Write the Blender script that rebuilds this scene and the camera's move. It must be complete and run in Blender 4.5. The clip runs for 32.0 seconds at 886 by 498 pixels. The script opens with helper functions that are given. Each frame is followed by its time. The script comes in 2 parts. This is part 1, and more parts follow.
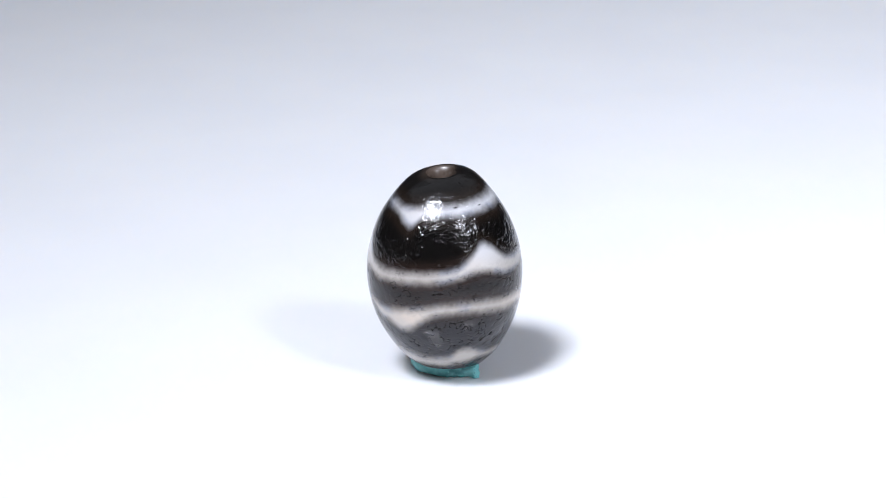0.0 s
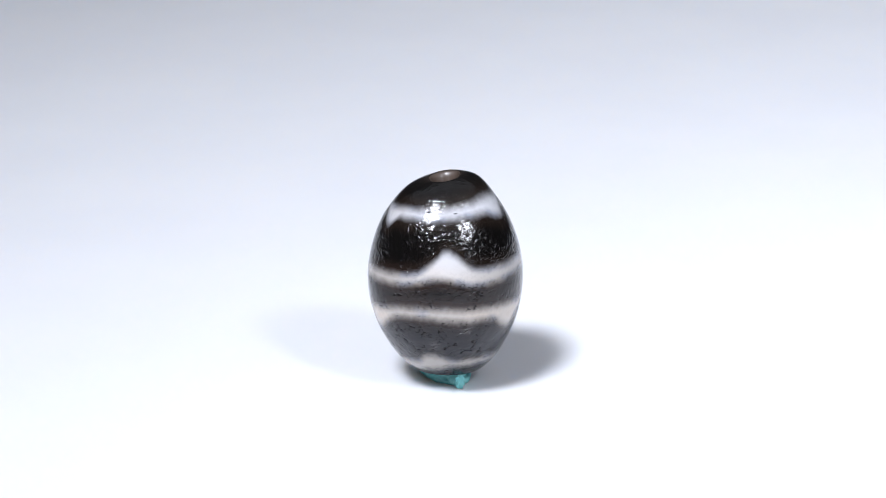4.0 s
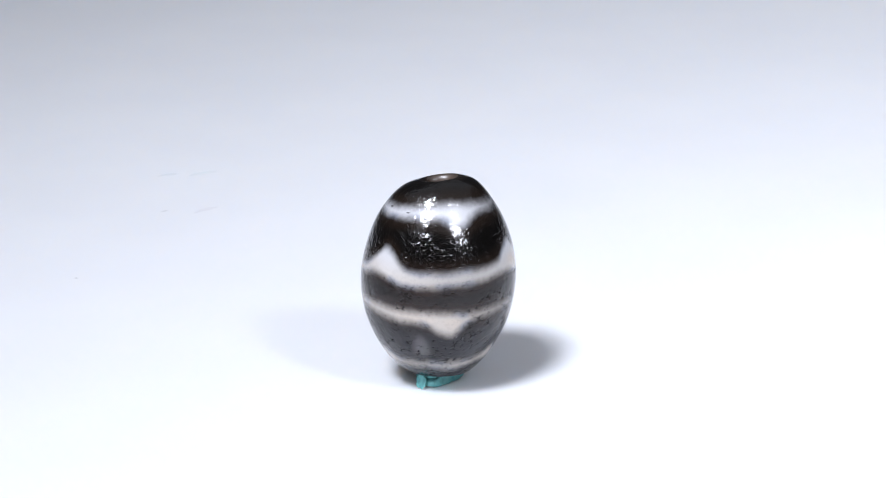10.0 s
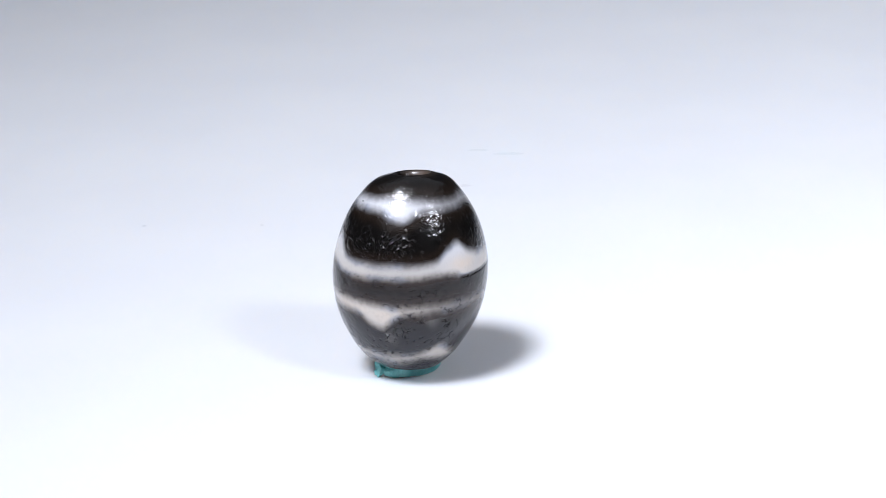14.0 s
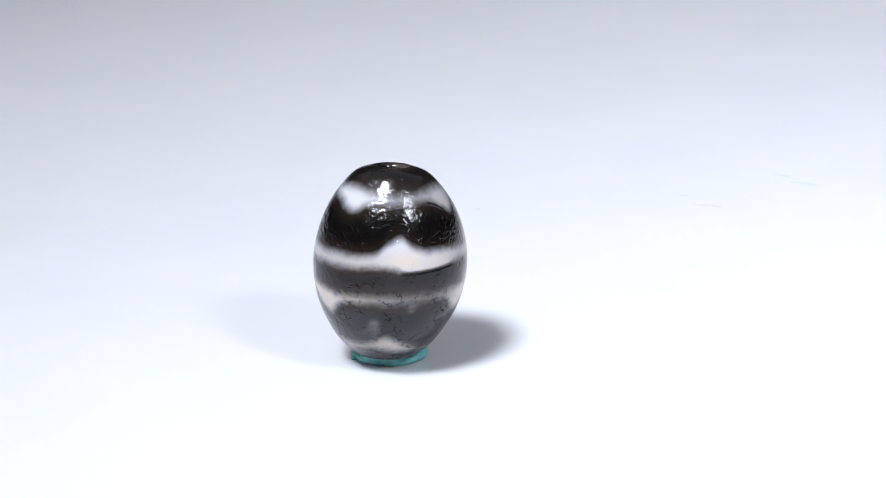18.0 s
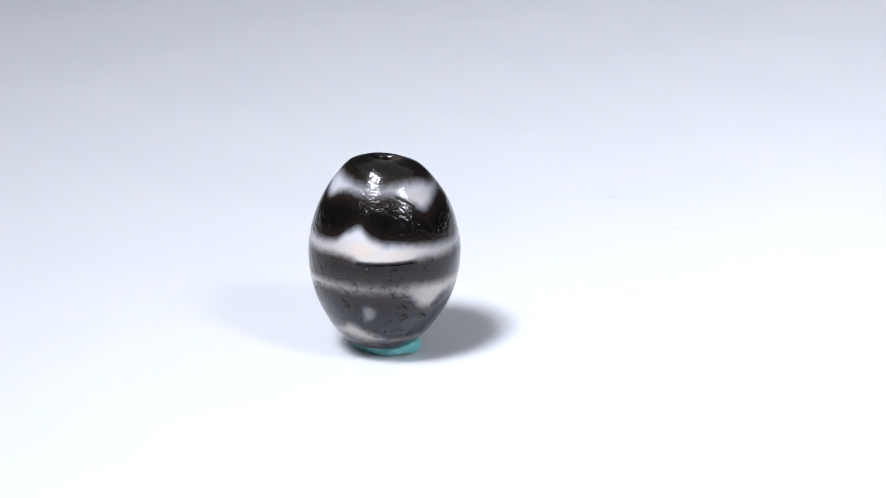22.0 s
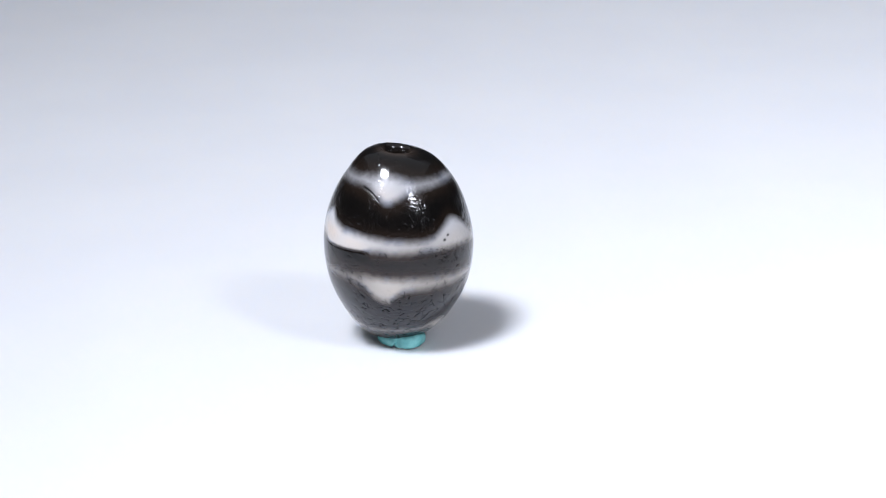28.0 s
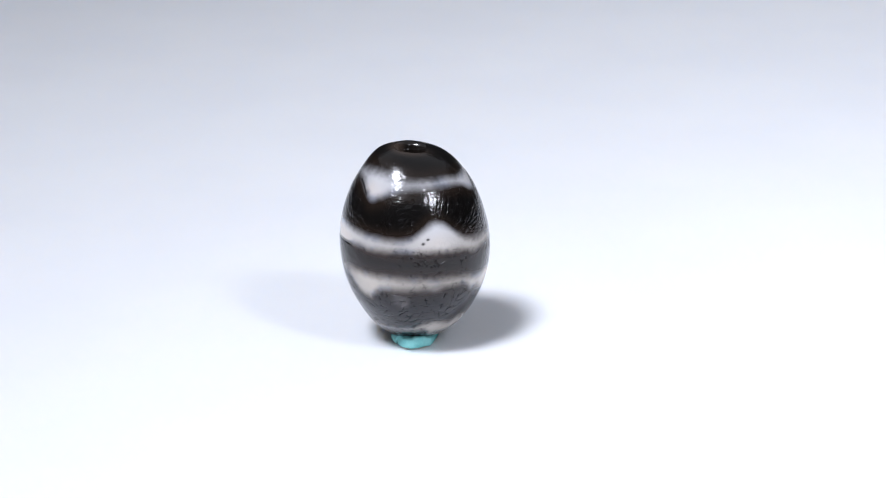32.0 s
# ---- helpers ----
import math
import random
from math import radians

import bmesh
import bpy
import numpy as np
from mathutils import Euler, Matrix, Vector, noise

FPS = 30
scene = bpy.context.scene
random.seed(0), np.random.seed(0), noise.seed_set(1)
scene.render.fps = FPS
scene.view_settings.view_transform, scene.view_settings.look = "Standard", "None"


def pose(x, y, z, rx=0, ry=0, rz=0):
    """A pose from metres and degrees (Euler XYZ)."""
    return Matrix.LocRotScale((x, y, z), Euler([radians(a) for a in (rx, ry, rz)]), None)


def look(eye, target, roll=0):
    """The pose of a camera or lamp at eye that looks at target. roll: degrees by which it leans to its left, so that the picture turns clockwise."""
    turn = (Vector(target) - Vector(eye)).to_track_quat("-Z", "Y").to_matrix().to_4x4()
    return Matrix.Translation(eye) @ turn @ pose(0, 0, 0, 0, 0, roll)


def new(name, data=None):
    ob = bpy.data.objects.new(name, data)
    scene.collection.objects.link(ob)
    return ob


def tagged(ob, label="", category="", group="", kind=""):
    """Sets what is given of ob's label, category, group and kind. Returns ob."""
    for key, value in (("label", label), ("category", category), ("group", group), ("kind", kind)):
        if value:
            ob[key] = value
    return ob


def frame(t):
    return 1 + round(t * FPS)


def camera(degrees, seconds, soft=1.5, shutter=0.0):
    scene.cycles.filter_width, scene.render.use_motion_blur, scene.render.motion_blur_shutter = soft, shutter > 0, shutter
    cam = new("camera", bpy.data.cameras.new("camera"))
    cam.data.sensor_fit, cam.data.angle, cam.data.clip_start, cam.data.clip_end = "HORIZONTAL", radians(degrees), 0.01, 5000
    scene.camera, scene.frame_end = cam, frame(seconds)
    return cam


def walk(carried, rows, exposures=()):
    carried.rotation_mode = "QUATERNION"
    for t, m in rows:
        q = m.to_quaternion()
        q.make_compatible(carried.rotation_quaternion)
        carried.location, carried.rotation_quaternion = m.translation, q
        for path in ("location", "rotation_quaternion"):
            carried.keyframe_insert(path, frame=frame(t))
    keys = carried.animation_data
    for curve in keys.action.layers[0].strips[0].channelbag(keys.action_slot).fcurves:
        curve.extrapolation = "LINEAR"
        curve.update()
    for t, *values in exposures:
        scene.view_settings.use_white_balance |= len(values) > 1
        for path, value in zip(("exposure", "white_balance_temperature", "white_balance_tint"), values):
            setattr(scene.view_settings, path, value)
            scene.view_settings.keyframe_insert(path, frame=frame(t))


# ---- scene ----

# ---- the camera: a fixed stand whose head turns slowly ----
cam = camera(20.0, 32.0, soft=0.72)


def aim(yaw, tilt):
    """The camera head, turned by small angles in degrees."""
    return pose(0.000996, -0.201544, 0.07697, 71.596, 0, 0) @ pose(0, 0, 0, 0, 0, -0.517) @ pose(0, 0, 0, tilt, yaw, 0)


walk(cam, [(t, aim(yaw, tilt)) for t, yaw, tilt in (
    (0, -0.452, -0.015), (1, -0.337, -0.014), (2, -0.212, -0.006), (3, -0.066, 0.001), (3.5, 0.004, 0.004),
    (5.5, 0.237, 0.015), (6, 0.297, 0.018), (7, 0.414, 0.027), (8, 0.532, 0.044), (9, 0.648, 0.06),
    (10, 0.749, 0.069), (10.4, 0.787, 0.071), (10.7, 0.808, 0.073), (11, 0.777, 0.076), (11.5, 0.725, 0.078), (12, 0.679, 0.079),
    (13, 0.588, 0.074), (14, 0.487, 0.066), (14.5, 0.438, 0.064), (16.5, 0.259, 0.056), (17, 0.217, 0.056),
    (18, 0.114, 0.048), (19, 0.017, 0.033), (20, -0.069, 0.01), (21, -0.147, -0.011), (22, -0.224, -0.017),
    (23, -0.291, -0.021), (24, -0.361, -0.033), (25, -0.444, -0.043), (25.5, -0.484, -0.046),
    (27.5, -0.620, -0.07), (28, -0.648, -0.079), (29, -0.685, -0.094), (30, -0.739, -0.103),
    (31, -0.790, -0.112), (32, -0.838, -0.127))], exposures=((0, 0.03), (8, 0.01), (18, -0.02), (32, -0.03)))

# ---- world and lamps ----
world = bpy.data.worlds.new("dim_room_air")
scene.world = world
world.use_nodes = True
world.node_tree.nodes["Background"].inputs["Color"].default_value = (0.85, 0.89, 1.0, 1)
world.node_tree.nodes["Background"].inputs["Strength"].default_value = 0.275
scene.view_settings.exposure = 0.0


def spot(name, azimuth, elevation, distance, target, watts, radius, cone, blend, colour):
    """A studio lamp seen from the bead at that azimuth (from the camera's side) and elevation."""
    data = bpy.data.lights.new(name, "SPOT")
    data.energy, data.shadow_soft_size, data.spot_size, data.spot_blend, data.color = watts, radius, radians(cone), blend, colour
    a, e = radians(azimuth), radians(elevation)
    eye = Vector((math.sin(a) * math.cos(e), -math.cos(a) * math.cos(e), math.sin(e))) * distance + Vector((0, 0, 0.008))
    ob = new(name, data)
    ob.matrix_world = look(eye, target)
    return ob


spot("key_lamp", -38.5, 59.5, 0.93, (0.25, 0.012, 0), 67.5, 0.11, 56, 1.0, (0.848, 0.884, 1.0))
spot("second_lamp", 42, 41, 0.27, (0.125, -0.09, 0), 2.15, 0.024, 102, 1.0, (0.848, 0.884, 1.0))

# ---- materials ----


def material(name):
    mat = bpy.data.materials.new(name)
    mat.use_nodes = True
    tree = mat.node_tree
    return mat, tree, tree.nodes["Principled BSDF"]


def node(tree, kind, links=()):
    """A node with its sockets set (by name) or linked to (name, output) pairs."""
    n = tree.nodes.new(kind)
    return wire(tree, n, links)


def wire(tree, n, links):
    for socket, source in links:
        if hasattr(source, "links"):
            tree.links.new(source, n.inputs[socket])
        else:
            n.inputs[socket].default_value = source
    return n


def maths(tree, operation, a, b=0.0, clamp=False):
    n = tree.nodes.new("ShaderNodeMath")
    n.operation, n.use_clamp = operation, clamp
    return wire(tree, n, ((0, a), (1, b))).outputs[0]


def painted(tree, name):
    n = tree.nodes.new("ShaderNodeAttribute")
    n.attribute_name = name
    return n.outputs["Fac"]


def blend(tree, factor, a, b):
    n = tree.nodes.new("ShaderNodeMix")
    n.data_type = "RGBA"
    return wire(tree, n, ((0, factor), (6, a), (7, b))).outputs[2]


def span(tree, value, low, high, to_low=0.0, to_high=1.0, smooth=True):
    n = tree.nodes.new("ShaderNodeMapRange")
    n.interpolation_type = "SMOOTHSTEP" if smooth else "LINEAR"
    return wire(tree, n, ((0, value), (1, low), (2, high), (3, to_low), (4, to_high))).outputs[0]


def plain(name, colour, roughness, grain=0.0, scale=200.0, alpha=1.0):
    mat, tree, bsdf = material(name)
    coords = node(tree, "ShaderNodeTexCoord").outputs["Object"]
    tint = node(tree, "ShaderNodeTexNoise", (("Vector", coords), ("Scale", scale), ("Detail", 5.0))).outputs[0]
    dark = tuple(c * 0.93 for c in colour) + (1,)
    tree.links.new(blend(tree, tint, dark, tuple(colour) + (1,)), bsdf.inputs["Base Color"])
    bsdf.inputs["Roughness"].default_value = roughness
    bsdf.inputs["Alpha"].default_value = alpha
    if grain:
        bump = node(tree, "ShaderNodeBump", (("Height", tint), ("Strength", grain), ("Distance", 0.0005)))
        tree.links.new(bump.outputs[0], bsdf.inputs["Normal"])
    return mat


def acrylic():
    """White gloss acrylic with barely visible polishing haze."""
    mat, tree, bsdf = material("white_acrylic")
    coords = node(tree, "ShaderNodeTexCoord").outputs["Object"]
    haze = node(tree, "ShaderNodeTexNoise", (("Vector", coords), ("Scale", 55.0), ("Detail", 6.0))).outputs[0]
    tree.links.new(blend(tree, span(tree, haze, 0.3, 0.7), (0.80, 0.808, 0.822, 1), (0.82, 0.826, 0.835, 1)), bsdf.inputs["Base Color"])
    fine = node(tree, "ShaderNodeTexNoise", (("Vector", coords), ("Scale", 900.0), ("Detail", 3.0))).outputs[0]
    tree.links.new(span(tree, fine, 0.3, 0.7, 0.003, 0.008), bsdf.inputs["Roughness"])
    bsdf.inputs["IOR"].default_value = 1.6
    bsdf.inputs["Subsurface Weight"].default_value = 1.0
    bsdf.inputs["Subsurface Radius"].default_value = (1.0, 0.95, 0.9)
    bsdf.inputs["Subsurface Scale"].default_value = 0.0020
    return mat


def agate():
    """Etched agate: near-black brown and milky white bands, glossy, crackled and pitted by age."""
    mat, tree, bsdf = material("etched_agate")
    coords = node(tree, "ShaderNodeTexCoord").outputs["Object"]

    def grain(scale, detail=3.0, rough=0.5):
        return node(tree, "ShaderNodeTexNoise", (("Vector", coords), ("Scale", scale), ("Detail", detail), ("Roughness", rough))).outputs[0]

    def times(*factors):
        value = factors[0]
        for other in factors[1:]:
            value = maths(tree, "MULTIPLY", value, other)
        return value

    depth, strength, low, pocks_and_shade = painted(tree, "band"), painted(tree, "milk"), painted(tree, "wear"), painted(tree, "pock")
    foot = painted(tree, "foot")
    shift = maths(tree, "ADD", times(maths(tree, "SUBTRACT", grain(800.0), 0.5), 0.28), times(maths(tree, "SUBTRACT", grain(2300.0, 3.0, 0.6), 0.5), 0.22))
    edge = maths(tree, "ADD", depth, shift)
    white = times(maths(tree, "POWER", span(tree, edge, -0.40, 0.50), 1.12), strength)
    peach = times(painted(tree, "warm"), span(tree, grain(700.0, 2.0), 0.3, 0.6, 0.5, 1.0))
    body = blend(tree, low, (0.60, 0.61, 0.64, 1), (0.590, 0.545, 0.495, 1))
    milk = blend(tree, peach, body, (0.68, 0.575, 0.485, 1))
    cool = times(span(tree, edge, 0.45, 0.0), span(tree, grain(500.0, 2.0), 0.48, 0.66, 0.0, 0.55))
    milk = blend(tree, cool, milk, (0.45, 0.50, 0.61, 1))
    fringe = blend(tree, span(tree, edge, -1.15, -0.15), (0.0032, 0.0027, 0.0025, 1), blend(tree, low, (0.0125, 0.0082, 0.0055, 1), (0.024, 0.0150, 0.0125, 1)))
    mottle = blend(tree, times(span(tree, grain(260.0, 4.0), 0.45, 0.70), 0.4), fringe, (0.0055, 0.0042, 0.0034, 1))
    mottle = blend(tree, foot, mottle, (0.0115, 0.0105, 0.0145, 1))
    stone = blend(tree, white, mottle, milk)
    rim = painted(tree, "rim")
    stone = blend(tree, rim, stone, (0.085, 0.06, 0.045, 1))
    # crazing: short curved cracks and pits all over, dark in the weathered lower half
    warp = node(tree, "ShaderNodeTexNoise", (("Vector", coords), ("Scale", 1500.0), ("Detail", 2.0)))
    push = tree.nodes.new("ShaderNodeVectorMath")
    push.operation = "MULTIPLY_ADD"
    bent = wire(tree, push, ((0, warp.outputs["Color"]), (1, (0.0008, 0.0008, 0.0008)), (2, coords))).outputs[0]
    net = tree.nodes.new("ShaderNodeTexVoronoi")
    net.feature = "DISTANCE_TO_EDGE"
    cells = wire(tree, net, (("Vector", bent), ("Scale", 1850.0))).outputs["Distance"]
    short = span(tree, grain(2000.0, 1.0), 0.48, 0.55)
    patch = maths(tree, "ADD", maths(tree, "ADD", grain(330.0, 2.0), times(low, 0.08)), times(foot, 0.07))
    line = times(span(tree, cells, 0.012, 0.10, 1.0, 0.0), short, span(tree, patch, 0.51, 0.60))
    swirl = maths(tree, "ABSOLUTE", maths(tree, "SUBTRACT", grain(1300.0, 1.0), 0.5))
    arc = times(span(tree, swirl, 0.0, 0.022, 1.0, 0.0), span(tree, grain(1900.0, 1.0), 0.53, 0.60), span(tree, grain(360.0, 2.0), 0.44, 0.56))
    dots = node(tree, "ShaderNodeTexVoronoi", (("Vector", bent), ("Scale", 1900.0))).outputs["Distance"]
    pit = times(span(tree, dots, 0.08, 0.34, 1.0, 0.0), span(tree, grain(1000.0, 2.0), 0.47, 0.56))
    crack = times(maths(tree, "MAXIMUM", line, arc), span(tree, low, 0.15, 0.8, 0.12, 1.0))
    flaw = maths(tree, "MAXIMUM", crack, times(pit, 0.8))
    over = span(tree, white, 0.1, 0.7, 0.92, 0.12)
    deep = span(tree, white, 0.1, 0.7, 1.0, 0.3)
    # crack dirt and pits, with the ledge's painted shade among them
    dirt_and_shade = maths(tree, "MAXIMUM", times(flaw, low, over), pocks_and_shade)
    tree.links.new(blend(tree, dirt_and_shade, stone, (0.009, 0.008, 0.008, 1)), bsdf.inputs["Base Color"])
    # skin: polished, with fine wrinkles where it is worn and grooves at the cracks
    rough_patch = times(span(tree, grain(300.0, 3.0), 0.36, 0.54, 0.15, 1.0), painted(tree, "crinkle"))
    curl = maths(tree, "ABSOLUTE", maths(tree, "SUBTRACT", grain(1950.0, 1.0), 0.5))
    wrinkle = times(span(tree, curl, 0.0, 0.07, 1.0, 0.0), span(tree, grain(1500.0, 1.0), 0.38, 0.50), rough_patch)
    peel = maths(tree, "ABSOLUTE", maths(tree, "SUBTRACT", grain(2250.0, 1.0), 0.5))
    skin = maths(tree, "ADD", maths(tree, "ADD", times(grain(380.0, 2.0), 0.42), times(grain(1500.0, 1.0), 0.06)), times(maths(tree, "ADD", times(peel, 0.25), maths(tree, "ADD", times(grain(2350.0, 1.0), 0.55), times(grain(3900.0, 1.0), 0.26))), rough_patch, span(tree, low, 0.0, 1.0, 1.0, 0.42), span(tree, white, 0.2, 0.8, 1.0, 0.45)))
    height = maths(tree, "SUBTRACT", maths(tree, "SUBTRACT", skin, times(flaw, 0.23, deep)), times(pocks_and_shade, 0.4))
    height = maths(tree, "SUBTRACT", height, times(wrinkle, 0.09, span(tree, low, 0.0, 1.0, 1.0, 0.12)))
    bump = node(tree, "ShaderNodeBump", (("Height", height), ("Strength", 1.0), ("Distance", 0.00017)))
    tree.links.new(bump.outputs[0], bsdf.inputs["Coat Normal"])
    gentle = node(tree, "ShaderNodeBump", (("Height", height), ("Strength", 0.45), ("Distance", 0.00017)))
    tree.links.new(gentle.outputs[0], bsdf.inputs["Normal"])
    tree.links.new(span(tree, rim, 0.0, 1.0, 0.19, 0.42), bsdf.inputs["Roughness"])
    tree.links.new(maths(tree, "ADD", times(span(tree, maths(tree, "MAXIMUM", flaw, pocks_and_shade), 0.0, 1.0, 1.0, 0.4), span(tree, low, 0.1, 1.0, 0.30, 0.06)), times(rim, 0.45)), bsdf.inputs["Specular IOR Level"])
    tree.links.new(times(span(tree, maths(tree, "MAXIMUM", times(flaw, low), pocks_and_shade), 0.2, 1.0, 1.0, 0.2), span(tree, low, 0.1, 1.0, 0.55, 0.66), span(tree, rim, 0.0, 1.0, 1.0, 0.25)), bsdf.inputs["Coat Weight"])
    tree.links.new(maths(tree, "ADD", times(span(tree, grain(500.0), 0.35, 0.65, 0.06, 0.10), span(tree, low, 0.0, 1.0, 1.0, 0.35)), times(flaw, 0.1)), bsdf.inputs["Coat Roughness"])
    bsdf.inputs["Coat IOR"].default_value = 1.54
    bsdf.inputs["IOR"].default_value = 1.54
    return mat


def clay():
    """Turquoise reusable putty, kneaded and slightly dusty."""
    mat, tree, bsdf = material("turquoise_putty")
    coords = node(tree, "ShaderNodeTexCoord").outputs["Object"]
    lumps = node(tree, "ShaderNodeTexNoise", (("Vector", coords), ("Scale", 900.0), ("Detail", 5.0), ("Roughness", 0.6))).outputs[0]
    folds = node(tree, "ShaderNodeTexNoise", (("Vector", coords), ("Scale", 2600.0), ("Detail", 4.0))).outputs[0]
    tree.links.new(blend(tree, span(tree, lumps, 0.3, 0.7), (0.15, 0.50, 0.50, 1), (0.26, 0.65, 0.64, 1)), bsdf.inputs["Base Color"])
    bsdf.inputs["Roughness"].default_value = 0.62
    height = maths(tree, "ADD", lumps, maths(tree, "MULTIPLY", folds, 0.4))
    bump = node(tree, "ShaderNodeBump", (("Height", height), ("Strength", 0.7), ("Distance", 0.00015)))
    tree.links.new(bump.outputs[0], bsdf.inputs["Normal"])
    return mat


ACRYLIC, AGATE, CLAY = acrylic(), agate(), clay()
WALL = plain("matt_grey_wall", (0.2, 0.205, 0.215), 0.9, 0.2, 12.0)
TABLE = plain("dark_table_laminate", (0.10, 0.10, 0.11), 0.5, 0.1, 30.0)
BORE = plain("drilled_bore", (0.030, 0.022, 0.018), 0.35, 0.6, 2500.0)
SMEAR = plain("pale_putty_smear", (0.40, 1.0, 1.0), 0.3, 0.0, 1500.0, 0.055)
DUST = plain("grey_dust", (0.45, 0.45, 0.47), 0.7, 0.0, 1500.0, 0.11)
FAINT = plain("faint_dust", (0.62, 0.58, 0.58), 0.5, 0.0, 1500.0, 0.08)
STAIN = plain("faint_pink_stain", (1.0, 0.72, 0.78), 0.3, 0.0, 1500.0, 0.05)

# ---- mesh helpers ----
UNIT = 4.9618e-5  # metres in one unit of the bead's plan


def mesh_object(name, verts, faces, mat, smooth=True):
    me = bpy.data.meshes.new(name)
    me.from_pydata([tuple(v) for v in verts], [], faces)
    me.materials.append(mat)
    if smooth:
        me.polygons.foreach_set("use_smooth", [True] * len(me.polygons))
    me.update()
    return new(name, me)


def part(name, verts, faces, mat, parent, label=""):
    ob = mesh_object(name, verts, faces, mat)
    ob.parent = parent
    return tagged(ob, label)


def rings(count, steps, closed_ends=True):
    """Faces of a tube of rings, count points each."""
    faces = [(r * count + i, r * count + (i + 1) % count, (r + 1) * count + (i + 1) % count, (r + 1) * count + i)
             for r in range(steps - 1) for i in range(count)]
    if closed_ends:
        faces += [tuple(reversed(range(count))), tuple((steps - 1) * count + i for i in range(count))]
    return faces


def lathe(profile, count):
    """A solid of revolution round z: profile is radius, height pairs from the bottom up."""
    verts = [(r * math.cos(2 * math.pi * i / count), r * math.sin(2 * math.pi * i / count), z) for r, z in profile for i in range(count)]
    return verts, rings(count, len(profile))


def box(x0, x1, y0, y1, z0, z1):
    verts = [(x, y, z) for z in (z0, z1) for x, y in ((x0, y0), (x1, y0), (x1, y1), (x0, y1))]
    return verts, rings(4, 2)


# ---- the room: plain and dim, closed all round ----
for name, extent in (("wall_north", (-2, 2, 2, 2.1, -0.75, 1.8)), ("wall_south", (-2, 2, -2.1, -2, -0.75, 1.8)),
                     ("wall_east", (2, 2.1, -2.1, 2.1, -0.75, 1.8)), ("wall_west", (-2.1, -2, -2.1, 2.1, -0.75, 1.8)),
                     ("floor", (-2.1, 2.1, -2.1, 2.1, -0.85, -0.75))):
    tagged(mesh_object(name, *box(*extent), WALL, False), "plain dim grey surface closing the dark studio", name.split("_")[0], kind="structure")

table = tagged(new("table"), "dark laminate studio table under the white turntable", "table")
part("tabletop", *box(-0.7, 0.7, -0.5, 0.6, -0.055, -0.025), TABLE, table)
for x in (-0.64, 0.64):
    for y in (-0.44, 0.54):
        part("leg", *box(x - 0.025, x + 0.025, y - 0.025, y + 0.025, -0.75, -0.055), TABLE, table)

# ---- the turntable ----
turntable = tagged(new("turntable"), "glossy white acrylic display turntable, slowly turning", "turntable")
part("plate", *lathe([(0.247, -0.006), (0.25, -0.005), (0.25, -0.001), (0.2497, -0.0003), (0.249, 0.0), (0.2485, 0.0), (0.248, 0.0), (0.2, 0.0), (0.12, 0.0), (0.03, 0.0), (0.004, 0.0)], 160), ACRYLIC, turntable, "glossy white acrylic disc")
part("base", *lathe([(0.07, -0.025), (0.072, -0.022), (0.068, -0.008), (0.06, -0.006)], 64), ACRYLIC, turntable, "low white round foot")

# ---- the bead ----
BEAD_AT = (55.66, -55.87, 187.13)
BEAD_AXIS = Vector((-0.031, 0.044, 1)).normalized()
HALF = 164.28
LEVELS = (-1, -0.92, -0.75, -0.5, -0.2, 0.1, 0.4, 0.62, 0.78, 0.9, 0.965, 1)
RADII = (59.32, 74.47, 96.03, 117.1, 129.2, 129.6, 117.9, 101.3, 83.31, 66.16, 49.33, 32.38)


def smooth_curve(kx, ky, q):
    """Natural cubic spline through the knots."""
    kx, ky, n = np.asarray(kx, float), np.asarray(ky, float), len(kx)
    h, a, b = np.diff(kx), np.eye(n), np.zeros(n)
    for i in range(1, n - 1):
        a[i, i - 1:i + 2] = h[i - 1], 2 * (h[i - 1] + h[i]), h[i]
        b[i] = 6 * ((ky[i + 1] - ky[i]) / h[i] - (ky[i] - ky[i - 1]) / h[i - 1])
    m = np.linalg.solve(a, b)
    i = np.clip(np.searchsorted(kx, q) - 1, 0, n - 2)
    t = q - kx[i]
    return ky[i] + t * ((ky[i + 1] - ky[i]) / h[i] - h[i] * (2 * m[i] + m[i + 1]) / 6) + t * t * m[i] / 2 + t ** 3 * (m[i + 1] - m[i]) / 6 / h[i]


def around(values, angle):
    """A closed, gently rounded curve through values at even angles."""
    n = len(values)
    v, s = np.asarray(values, float), angle / (2 * math.pi) * n
    i = np.floor(s).astype(int)
    t = s - i
    p0, p1, p2, p3 = (v[(i + k) % n] for k in (-1, 0, 1, 2))
    return 0.5 * (2 * p1 + (p2 - p0) * t + (2 * p0 - 5 * p1 + 4 * p2 - p3) * t ** 2 + (3 * p1 - p0 - 3 * p2 + p3) * t ** 3)


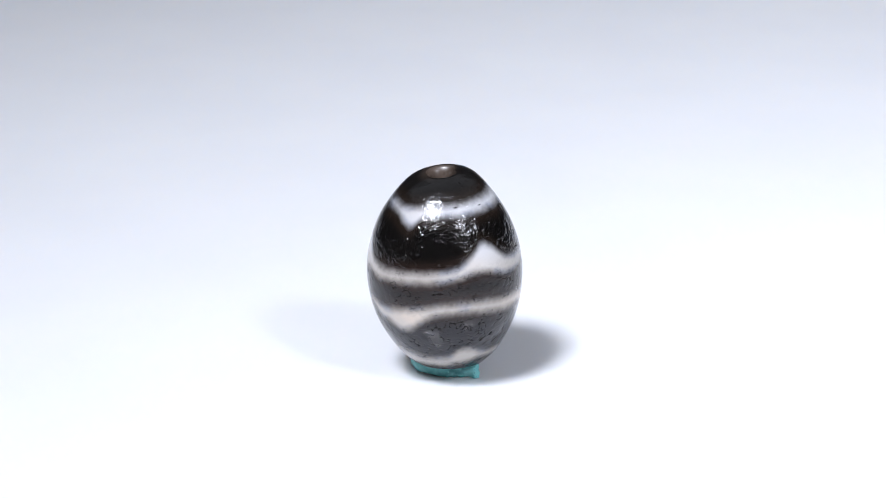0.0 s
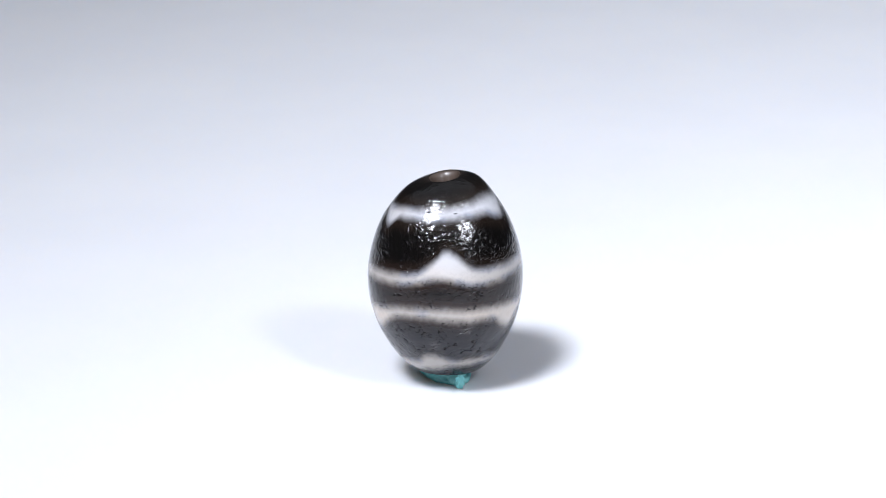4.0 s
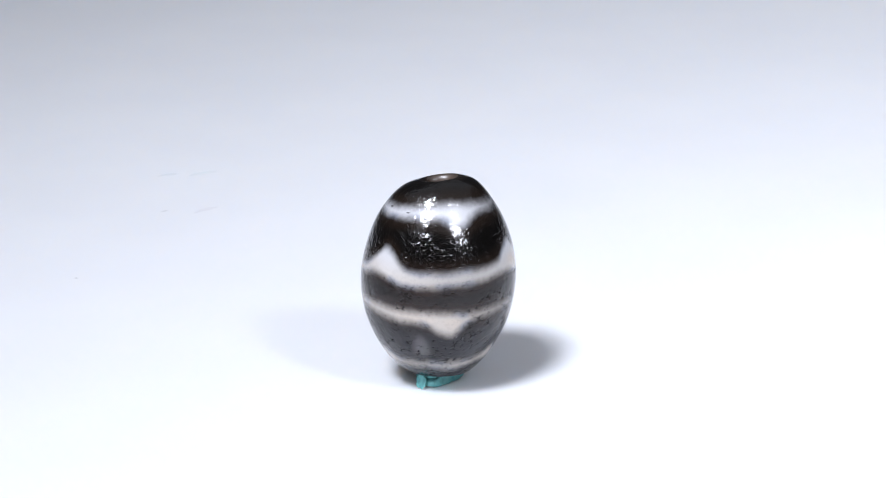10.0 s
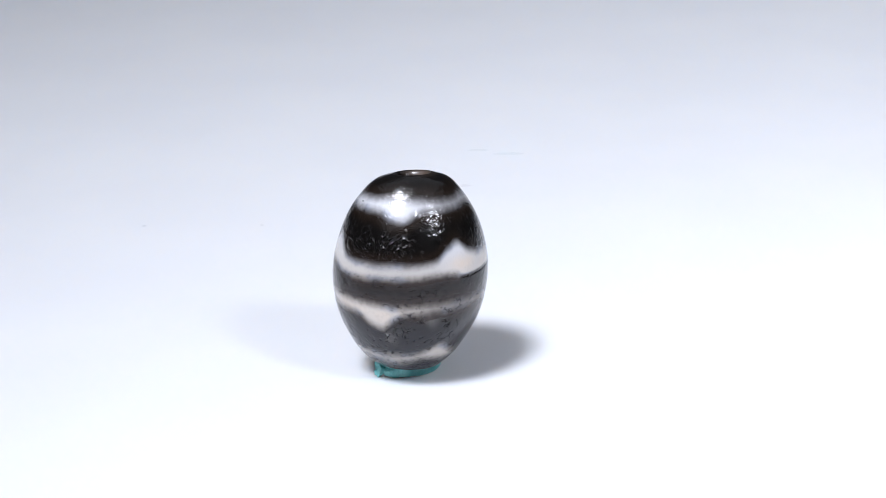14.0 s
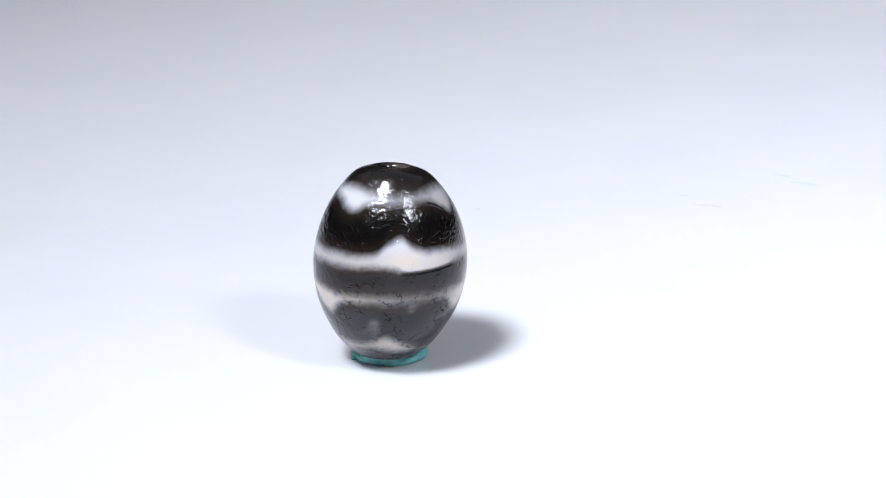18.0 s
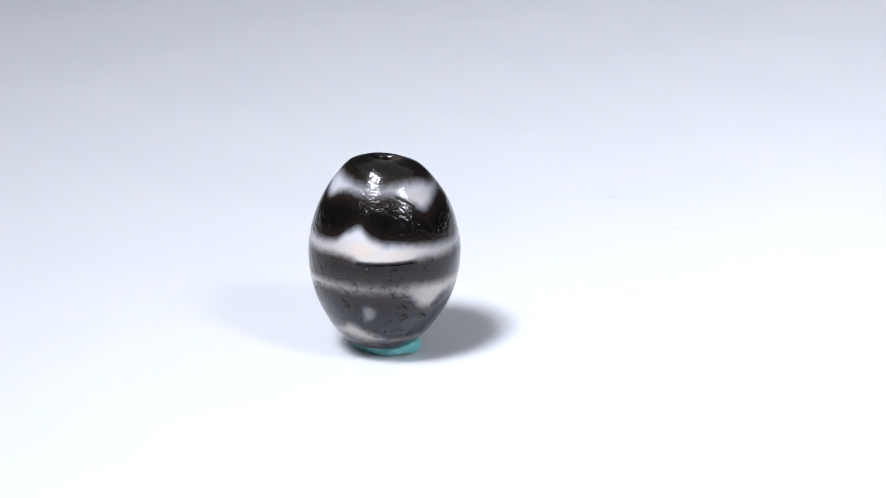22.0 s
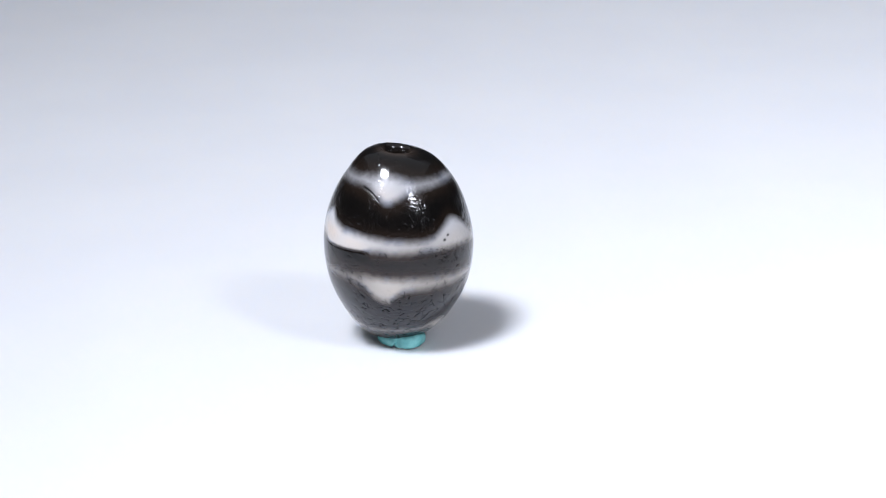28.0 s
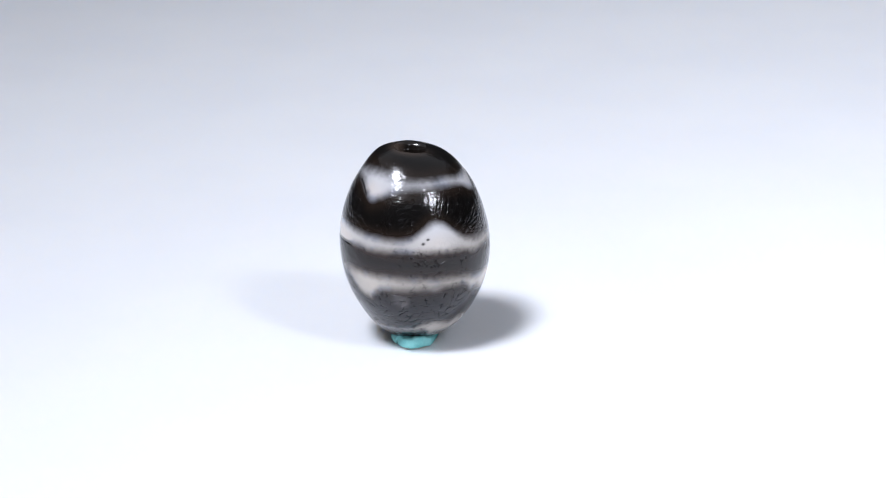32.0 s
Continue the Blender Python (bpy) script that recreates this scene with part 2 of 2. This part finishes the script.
# the white etched bands: upper and lower edge, every ten degrees round the bead
BROW_BAND = ((0.829, 0.822, 0.813, 0.806, 0.802, 0.8, 0.797, 0.798, 0.808, 0.818, 0.826, 0.837, 0.84, 0.841, 0.825, 0.807, 0.801, 0.797, 0.794, 0.797, 0.797, 0.791, 0.769, 0.771, 0.777, 0.784, 0.79, 0.789, 0.788, 0.786, 0.791, 0.798, 0.803, 0.809, 0.818, 0.827),
    (0.647, 0.635, 0.69, 0.725, 0.735, 0.735, 0.736, 0.741, 0.746, 0.744, 0.727, 0.672, 0.611, 0.644, 0.692, 0.72, 0.732, 0.737, 0.739, 0.739, 0.738, 0.728, 0.703, 0.637, 0.593, 0.685, 0.695, 0.695, 0.694, 0.691, 0.695, 0.7, 0.703, 0.706, 0.709, 0.686),
    (0.95, 0.8, 0.48, 0.5, 0.72, 0.52, 0.48, 0.66, 0.78, 0.85, 0.9, 0.97), 1.2, 0)
PEAK_BAND = ((0.222, 0.23, 0.237, 0.253, 0.279, 0.39, 0.437, 0.35, 0.306, 0.302, 0.294, 0.284, 0.27, 0.259, 0.25, 0.249, 0.275, 0.355, 0.406, 0.345, 0.225, 0.165, 0.138, 0.138, 0.14, 0.143, 0.148, 0.16, 0.183, 0.275, 0.39, 0.345, 0.24, 0.209, 0.204, 0.211),
    (0.078, 0.086, 0.097, 0.12, 0.141, 0.144, 0.12, 0.116, 0.124, 0.132, 0.141, 0.146, 0.138, 0.133, 0.134, 0.135, 0.13, 0.124, 0.116, 0.104, 0.085, 0.03, 0.026, 0.028, 0.03, 0.036, 0.044, 0.055, 0.077, 0.119, 0.121, 0.092, 0.061, 0.052, 0.055, 0.068),
    (0.7, 0.74, 0.97, 0.97, 0.7, 0.62, 0.85, 0.7, 0.7, 0.76, 0.97, 0.82), 1.15, 1)
WAIST_BAND = ((-0.203, -0.209, -0.2, -0.183, -0.17, -0.157, -0.146, -0.139, -0.137, -0.135, -0.134, -0.143, -0.15, -0.153, -0.153, -0.158, -0.168, -0.182, -0.191, -0.203, -0.223, -0.262, -0.27, -0.262, -0.247, -0.228, -0.208, -0.192, -0.181, -0.177, -0.183, -0.192, -0.198, -0.196, -0.202, -0.202),
    (-0.455, -0.332, -0.272, -0.254, -0.245, -0.245, -0.241, -0.232, -0.226, -0.231, -0.26, -0.374, -0.42, -0.326, -0.295, -0.293, -0.29, -0.287, -0.286, -0.292, -0.301, -0.395, -0.42, -0.493, -0.467, -0.373, -0.305, -0.279, -0.275, -0.28, -0.294, -0.312, -0.323, -0.324, -0.338, -0.421),
    (0.95, 0.64, 0.36, 0.34, 0.86, 0.58, 0.62, 0.8, 0.95, 0.85, 0.86, 0.92), 1.4, 0)
FOOT_BAND = ((-0.768, -0.765, -0.759, -0.746, -0.708, -0.652, -0.682, -0.757, -0.789, -0.833, -0.836, -0.834, -0.83, -0.82, -0.825, -0.814, -0.794, -0.748, -0.735, -0.77, -0.792, -0.748, -0.752, -0.777, -0.805, -0.814, -0.816, -0.799, -0.719, -0.709, -0.76, -0.784, -0.775, -0.772, -0.773, -0.771),
    (-0.889, -0.885, -0.864, -0.839, -0.83, -0.835, -0.853, -0.859, -0.862, -0.857, -0.856, -0.855, -0.855, -0.855, -0.855, -0.855, -0.855, -0.855, -0.945, -0.945, -0.945, -0.945, -0.945, -0.945, -0.945, -0.945, -0.943, -0.93, -0.911, -0.895, -0.862, -0.857, -0.856, -0.861, -0.868, -0.879),
    # strengths lowered by about an eighth, putting the shade at the foot into the colour
    (0.62, 0.66, 0.75, 0.53, 0.48, 0.53, 0.62, 0.62, 0.62, 0.70, 0.70, 0.66), 1.35, 0)
BANDS = (BROW_BAND, PEAK_BAND, WAIST_BAND, FOOT_BAND)

# single dark pits: angle, level, half width in degrees, half height
POCKS = ((168.1, 0.212, 1.5, 2.6), (172.1, 0.251, 1.4, 2.2), (265.7, -0.055, 2.4, 1.8), (261.5, -0.062, 1.3, 1.5), (282.3, 0.770, 2.6, 1.3), (310.9, 0.747, 2.4, 0.9),
         (317.0, 0.346, 1.2, 4.0), (20.0, -0.10, 1.6, 1.2))

# peach-stained spots on the white: angle, level, spread in degrees, spread in level, amount
WARM = ((64, 0.24, 12, 0.08, 0.95), (92, 0.20, 14, 0.05, 0.5), (240, -0.33, 13, 0.09, 0.9), (3, -0.31, 12, 0.10, 0.6), (330, -0.26, 22, 0.06, 0.45),
        (292, 0.20, 10, 0.06, 0.15), (128, -0.30, 10, 0.07, 0.2), (60, -0.74, 14, 0.05, 0.5), (262, -0.76, 14, 0.05, 0.45), (180, 0.22, 12, 0.07, 0.3), (116, 0.70, 17, 0.08, 0.45), (240, 0.72, 15, 0.07, 0.3))


def bead_body():
    count, steps = 400, 300
    level = np.concatenate([-np.cos(np.linspace(0, math.pi, steps))])
    phi = np.linspace(0, 2 * math.pi, count, endpoint=False)
    h, p = np.meshgrid(level, phi, indexing="ij")
    shoulder, foot = np.clip((h - 0.2) / 0.8, 0, 1) ** 2, np.clip((-h - 0.3) / 0.7, 0, 1) ** 2
    r = smooth_curve(LEVELS, RADII, level)[:, None] * (
        1 + 0.001 * np.cos(2 * p) - 0.007 * np.sin(2 * p) - foot * (0.006 * np.cos(p) + 0.049 * np.sin(p))
        - shoulder * (0.039 * np.cos(p) + 0.068 * np.sin(p) + 0.045 * np.cos(2 * p) + 0.007 * np.sin(2 * p)))
    swell = lambda at, wide: np.exp(-(((np.degrees(p) - at + 180) % 360 - 180) / wide) ** 2)
    r = r * (1 + shoulder * (0.06 * swell(220, 34) + 0.04 * swell(342, 22) + 0.045 * swell(54, 28) + 0.05 * swell(130, 34) + 0.02 * swell(178, 22)))
    x = r * np.cos(p) + 4.14 * h ** 2 - 0.55 * (h ** 3 - 0.6 * h)
    y = r * np.sin(p) + 2.36 * h ** 2 - 5.59 * (h ** 3 - 0.6 * h)
    z = HALF * h + (0.078 * np.cos(p) + 0.122 * np.sin(p)) * r * np.maximum(h, 0) ** 4
    verts = np.stack([x, y, z], -1)
    # the flat top dips into the drilled hole
    top, rows = verts[-1], []
    centre = top.mean(0)
    for f, drop in ((0.94, 0.4), (0.85, 0.2), (0.765, -1.3), (0.69, -3.8), (0.635, -8.0), (0.595, -16.0), (0.565, -42.0)):
        rows.append(centre + (top - centre) * (f, f, f) + (0, 0, drop))
    flat = np.concatenate([verts.reshape(-1, 3)] + rows) * UNIT
    total = steps + len(rows)
    faces = rings(count, total, False) + [tuple(reversed(range(count)))]
    band, milk = np.full(h.shape, -9.0), np.ones(h.shape)
    degrees_round = np.degrees(p)
    ledge = np.clip((degrees_round - 59) / 5, 0, 1) * np.clip((108 - degrees_round) / 8, 0, 1)
    for upper, lower, strength, soft, crisp in BANDS:
        under = (h - around(lower, p)) * (1 + crisp * 2.5 * ledge)
        inside = np.minimum(around(upper, p) - h, under) * HALF * UNIT * 1000 / soft
        closer = inside > band
        band[closer] = inside[closer]
        milk[closer] = np.clip(around(strength, p), 0, 1)[closer]
    # dark spots: two dots on a white peak, a few single pits, and painted shade under one band's ledge
    pock = np.zeros(h.shape)
    for angle, level_at, across, tall in POCKS:
        turn = (degrees_round - angle + 180) % 360 - 180
        away = np.hypot(turn / across, (h - level_at) * HALF / tall)
        pock = np.maximum(pock, np.clip(1.35 - away, 0, 1))
    groove = (h - np.interp(degrees_round, (90, 98, 103, 107, 110, 114), (0.732, 0.717, 0.698, 0.675, 0.653, 0.618))) * HALF
    pock = np.maximum(pock, np.clip(1.5 - np.abs(groove) / 1.7, 0, 1) * np.clip((degrees_round - 90) / 4, 0, 1) * np.clip((114 - degrees_round) / 3, 0, 1))
    # a dark line painted in as the shade below the ledge
    step = around(PEAK_BAND[1], p) - 0.022 - h
    pock = np.maximum(pock, 0.62 * ledge * np.clip(1 - np.abs(step) / 0.016, 0, 1))
    warm = np.zeros(h.shape)
    for angle, level_at, across, tall, amount in WARM:
        turn = (degrees_round - angle + 180) % 360 - 180
        warm = np.maximum(warm, amount * np.exp(-(turn / across) ** 2 - ((h - level_at) / tall) ** 2))
    crinkle = 0.80 + 0.30 * np.cos(p - radians(-35)) - 0.4 * np.clip((h - 0.78) / 0.12, 0, 1)
    below = np.clip((-0.32 - h) / 0.2, 0, 1)
    wear = np.clip((0.42 - h) / 0.35, 0.12, 1)
    extra = len(rows) * count
    return flat, faces, [("band", np.concatenate([band.ravel(), np.full(extra, -9.0)])),
                         ("milk", np.concatenate([milk.ravel(), np.ones(extra)])),
                         ("pock", np.concatenate([pock.ravel(), np.zeros(extra)])),
                         ("rim", np.concatenate([(0.3 * np.clip((h - 0.97) / 0.03, 0, 1) ** 2 * np.clip(0.45 + 0.7 * np.cos(p - radians(128)), 0.05, 1)).ravel(), np.outer((0.3, 0.5, 0.8, 1.0, 1.0, 1.0, 0.9), np.clip(0.45 + 0.7 * np.cos(phi - radians(128)), 0.05, 1)).ravel()])),
                         ("warm", np.concatenate([warm.ravel(), np.zeros(extra)])),
                         ("crinkle", np.concatenate([crinkle.ravel(), np.full(extra, 0.3)])),
                         ("foot", np.concatenate([below.ravel(), np.zeros(extra)])),
                         ("wear", np.concatenate([wear.ravel(), np.full(extra, 0.12)]))]


bead = tagged(new("bead"), "glossy dark brown agate bead with white zigzag bands, on putty", "bead")
verts, faces, layers = bead_body()
body = part("body", verts, faces, AGATE, bead)
for name, values in layers:
    body.data.attributes.new(name, "FLOAT", "POINT").data.foreach_set("value", values.astype(np.float32))
bore_verts, bore_faces = lathe([(0.00093, 0.0035), (0.00093, 0.0045), (0.00092, 0.0055), (0.00090, 0.0063), (0.00088, 0.0067)], 48)
bore = part("bore", bore_verts, rings(48, 5, False) + [tuple(range(48))], BORE, bead, "dark drilled hole with a dull brown wall")
for poly in bore.data.polygons:
    poly.flip()
side = (Vector((1, 0, 0)) - BEAD_AXIS * BEAD_AXIS.x).normalized()
fore = BEAD_AXIS.cross(side)
BEAD_POSE = Matrix.Translation(Vector(BEAD_AT) * UNIT) @ Matrix((side, fore, BEAD_AXIS)).transposed().to_4x4()

# ---- the putty under it ----
putty = tagged(new("putty_ring"), "lumpy turquoise putty ring holding up the bead", "putty")
PUTTY_REACH = (45, 37, 40, 48, 58, 71, 59, 43, 37, 37, 41, 54)  # outer reach every thirty degrees


def kneaded(x, y, z):
    """Lumps, folds and torn creases of the putty, in units outwards."""
    p = Vector((x, y, z))
    lumps = 1.7 * noise.noise(p * 0.075) + 0.9 * noise.noise(p * 0.17 + Vector((7, 3, 1)))
    crease = abs(noise.noise(p * 0.11 + Vector((2, 9, 4))))
    tear = abs(noise.noise(p * 0.23 + Vector((5, 1, 8))))
    return lumps - 2.6 * max(0.0, 1 - crease / 0.08) - 1.1 * max(0.0, 1 - tear / 0.10) + 0.5 * noise.noise(p * 0.6)


def putty_coil():
    count, around_steps = 44, 280
    verts = []
    for j in range(around_steps):
        a = 2 * math.pi * j / around_steps
        reach = float(around(PUTTY_REACH, np.array(a)))
        tall = 13.5 + 1.6 * math.sin(3 * a + 1) + 1.2 * math.sin(7 * a)
        inner = 20
        calm = 1.0 - 0.6 * max(0.0, math.cos(a - 2.2)) ** 0.5  # pressed smooth on one side
        mid, wide = (reach + inner) / 2, (reach - inner) / 2
        for i in range(count):
            b = 2 * math.pi * i / count
            c, s = math.copysign(abs(math.cos(b)) ** 0.7, math.cos(b)), math.copysign(abs(math.sin(b)) ** 0.7, math.sin(b))
            rad, z = mid + wide * c, tall + tall * s
            out = kneaded(rad * math.cos(a), rad * math.sin(a), z) * calm
            out -= 5.0 * max(0.0, 1 - abs(math.degrees(a) - 119 - 0.5 * z) / 3.5)  # where the strip overlaps itself
            lip = (b - 0.35 - 0.3 * math.sin(2 * a + 0.6)) / 0.17
            out -= 6.5 * math.exp(-lip * lip) * max(0.0, 0.4 + 0.6 * math.cos(a + 0.35))  # the fold along the strip
            fold = (b - 0.45 + 0.012 * (math.degrees(a) - 100)) / 0.2
            out -= 7.5 * math.exp(-fold * fold - ((math.degrees(a) - 98) / 26) ** 2)  # the dark slit beside the overlap
            rad, z = rad + out * math.cos(b), z + out * math.sin(b)
            verts.append((rad * math.cos(a) * UNIT, rad * math.sin(a) * UNIT, max(z, 0.0) * UNIT))
    faces = [(j * count + i, ((j + 1) % around_steps) * count + i, ((j + 1) % around_steps) * count + (i + 1) % count, j * count + (i + 1) % count)
             for j in range(around_steps) for i in range(count)]
    return verts, faces


def putty_tail():
    """The torn end of the coil: an upright strip with a frayed, cup-shaped break."""
    path = ((20, -25, 9, 10, 7), (28, -29, 9.5, 10.5, 7), (35, -32, 10, 11, 7), (40, -34.5, 11.5, 12, 7), (44, -36.5, 12.5, 12.5, 8), (46.5, -37.7, 13.5, 13, 9),
            (47, -38, 12, 13, 7.4), (44.5, -36.7, 8, 12.5, 4))
    verts, count = [], 40
    for x, y, half, mid, thick in path:
        for i in range(count):
            b = 2 * math.pi * i / count
            c, s = math.cos(b), math.sin(b)
            fray = max(0.0, (x - 35) / 12)
            out = 0.7 * kneaded(x + 7 * c, y + 9 * c, mid + half * s) + fray * (2.4 * noise.noise(Vector((1.9 * c, 1.9 * s, 4.0)) * 1.6) + 1.8 * noise.noise(Vector((6 * c, 6 * s, x * 0.12))))
            along = fray * 4.5 * noise.noise(Vector((2.6 * c, 2.6 * s, 9.0)))
            verts.append(((x + along + (thick + out) * c * 0.65) * UNIT, (y - along * 0.7 + (thick + out) * c * 0.85) * UNIT, max(mid + (half + out) * s, 0) * UNIT))
    return verts, rings(count, len(path))


part("coil", *putty_coil(), CLAY, putty)
part("torn_end", *putty_tail(), CLAY, putty, "torn turquoise end of the putty strip")
PUTTY_POSE = pose(62 * UNIT, -61 * UNIT, 0)

# ---- marks left on the plate ----


def flake(name, label, category, mat, length, width, height):
    """A thin smear or speck with an uneven outline."""
    count, verts = 28, []
    for f, z in ((1.0, 0.0), (0.75, 0.8), (0.4, 1.0)):
        for i in range(count):
            a = 2 * math.pi * i / count
            jag = 1 + 0.45 * noise.noise(Vector((1.7 * math.cos(a), 1.7 * math.sin(a), length * 900)))
            verts.append((length / 2 * f * jag * math.cos(a), width / 2 * f * jag * math.sin(a), height * z + 0.000003))
    faces = rings(count, 3, False) + [tuple(2 * count + i for i in range(count))]
    return tagged(mesh_object(name, verts, faces, mat, False), label, category, "" if category == "stain" else category + "s on the plate")


MARKS = (
    (flake("putty_smear", "faint turquoise putty smear on the white plate", "smear", SMEAR, 0.0030, 0.0010, 0.000002), pose(-0.0621, -0.0157, 0, 0, 0, -70)),
    (flake("putty_smear", "shorter faint turquoise smear on the white plate", "smear", SMEAR, 0.0022, 0.0008, 0.000002), pose(-0.0625, -0.0194, 0, 0, 0, -75)),
    (flake("dust_speck", "tiny dark grey dust speck on the white plate", "speck", DUST, 0.0005, 0.0003, 0.00004), pose(-0.0302, -0.0312, 0, 0, 0, 40)),
    (flake("dust_speck", "small pale grey dust speck on the white plate", "speck", FAINT, 0.0010, 0.0005, 0.000004), pose(-0.0495, -0.0210, 0, 0, 0, -60)),
    (flake("dust_speck", "small reddish grey speck on the white plate", "speck", FAINT, 0.0007, 0.0005, 0.000004), pose(-0.0263, -0.0424, 0, 0, 0, 10)),
    (flake("faint_stain", "faint short pink stain on the white plate", "stain", STAIN, 0.0026, 0.0009, 0.000002), pose(-0.0489, -0.0169, 0, 0, 0, -60)),
)


def motions():
    """The plate turns clockwise and carries the bead, its putty and every mark."""
    turn = ((0, 0), (1, -7.7), (2, -15.5), (3, -23.4), (3.5, -27.3), (5.5, -43.1), (6, -47.0), (7, -54.7), (8, -62.3), (9, -70.0), (10, -77.9), (11, -85.8),
            (12, -93.6), (13, -101.6), (14, -109.5), (14.5, -113.4), (16.5, -129.6), (17, -133.6), (18, -141.3), (19, -148.7), (20, -155.9), (21, -163.3), (22, -171.1),
            (23, -179.2), (24, -187.4), (25, -195.6), (25.5, -199.6), (27.5, -215.5), (28, -219.3), (29, -227.3), (30, -235.3), (31, -243.1), (32, -251.0))
    riders = [(turntable, Matrix()), (bead, BEAD_POSE), (putty, PUTTY_POSE)] + list(MARKS)
    for thing, rest in riders:
        walk(thing, [(t, pose(0, 0, 0, 0, 0, angle) @ rest) for t, angle in turn])


motions()
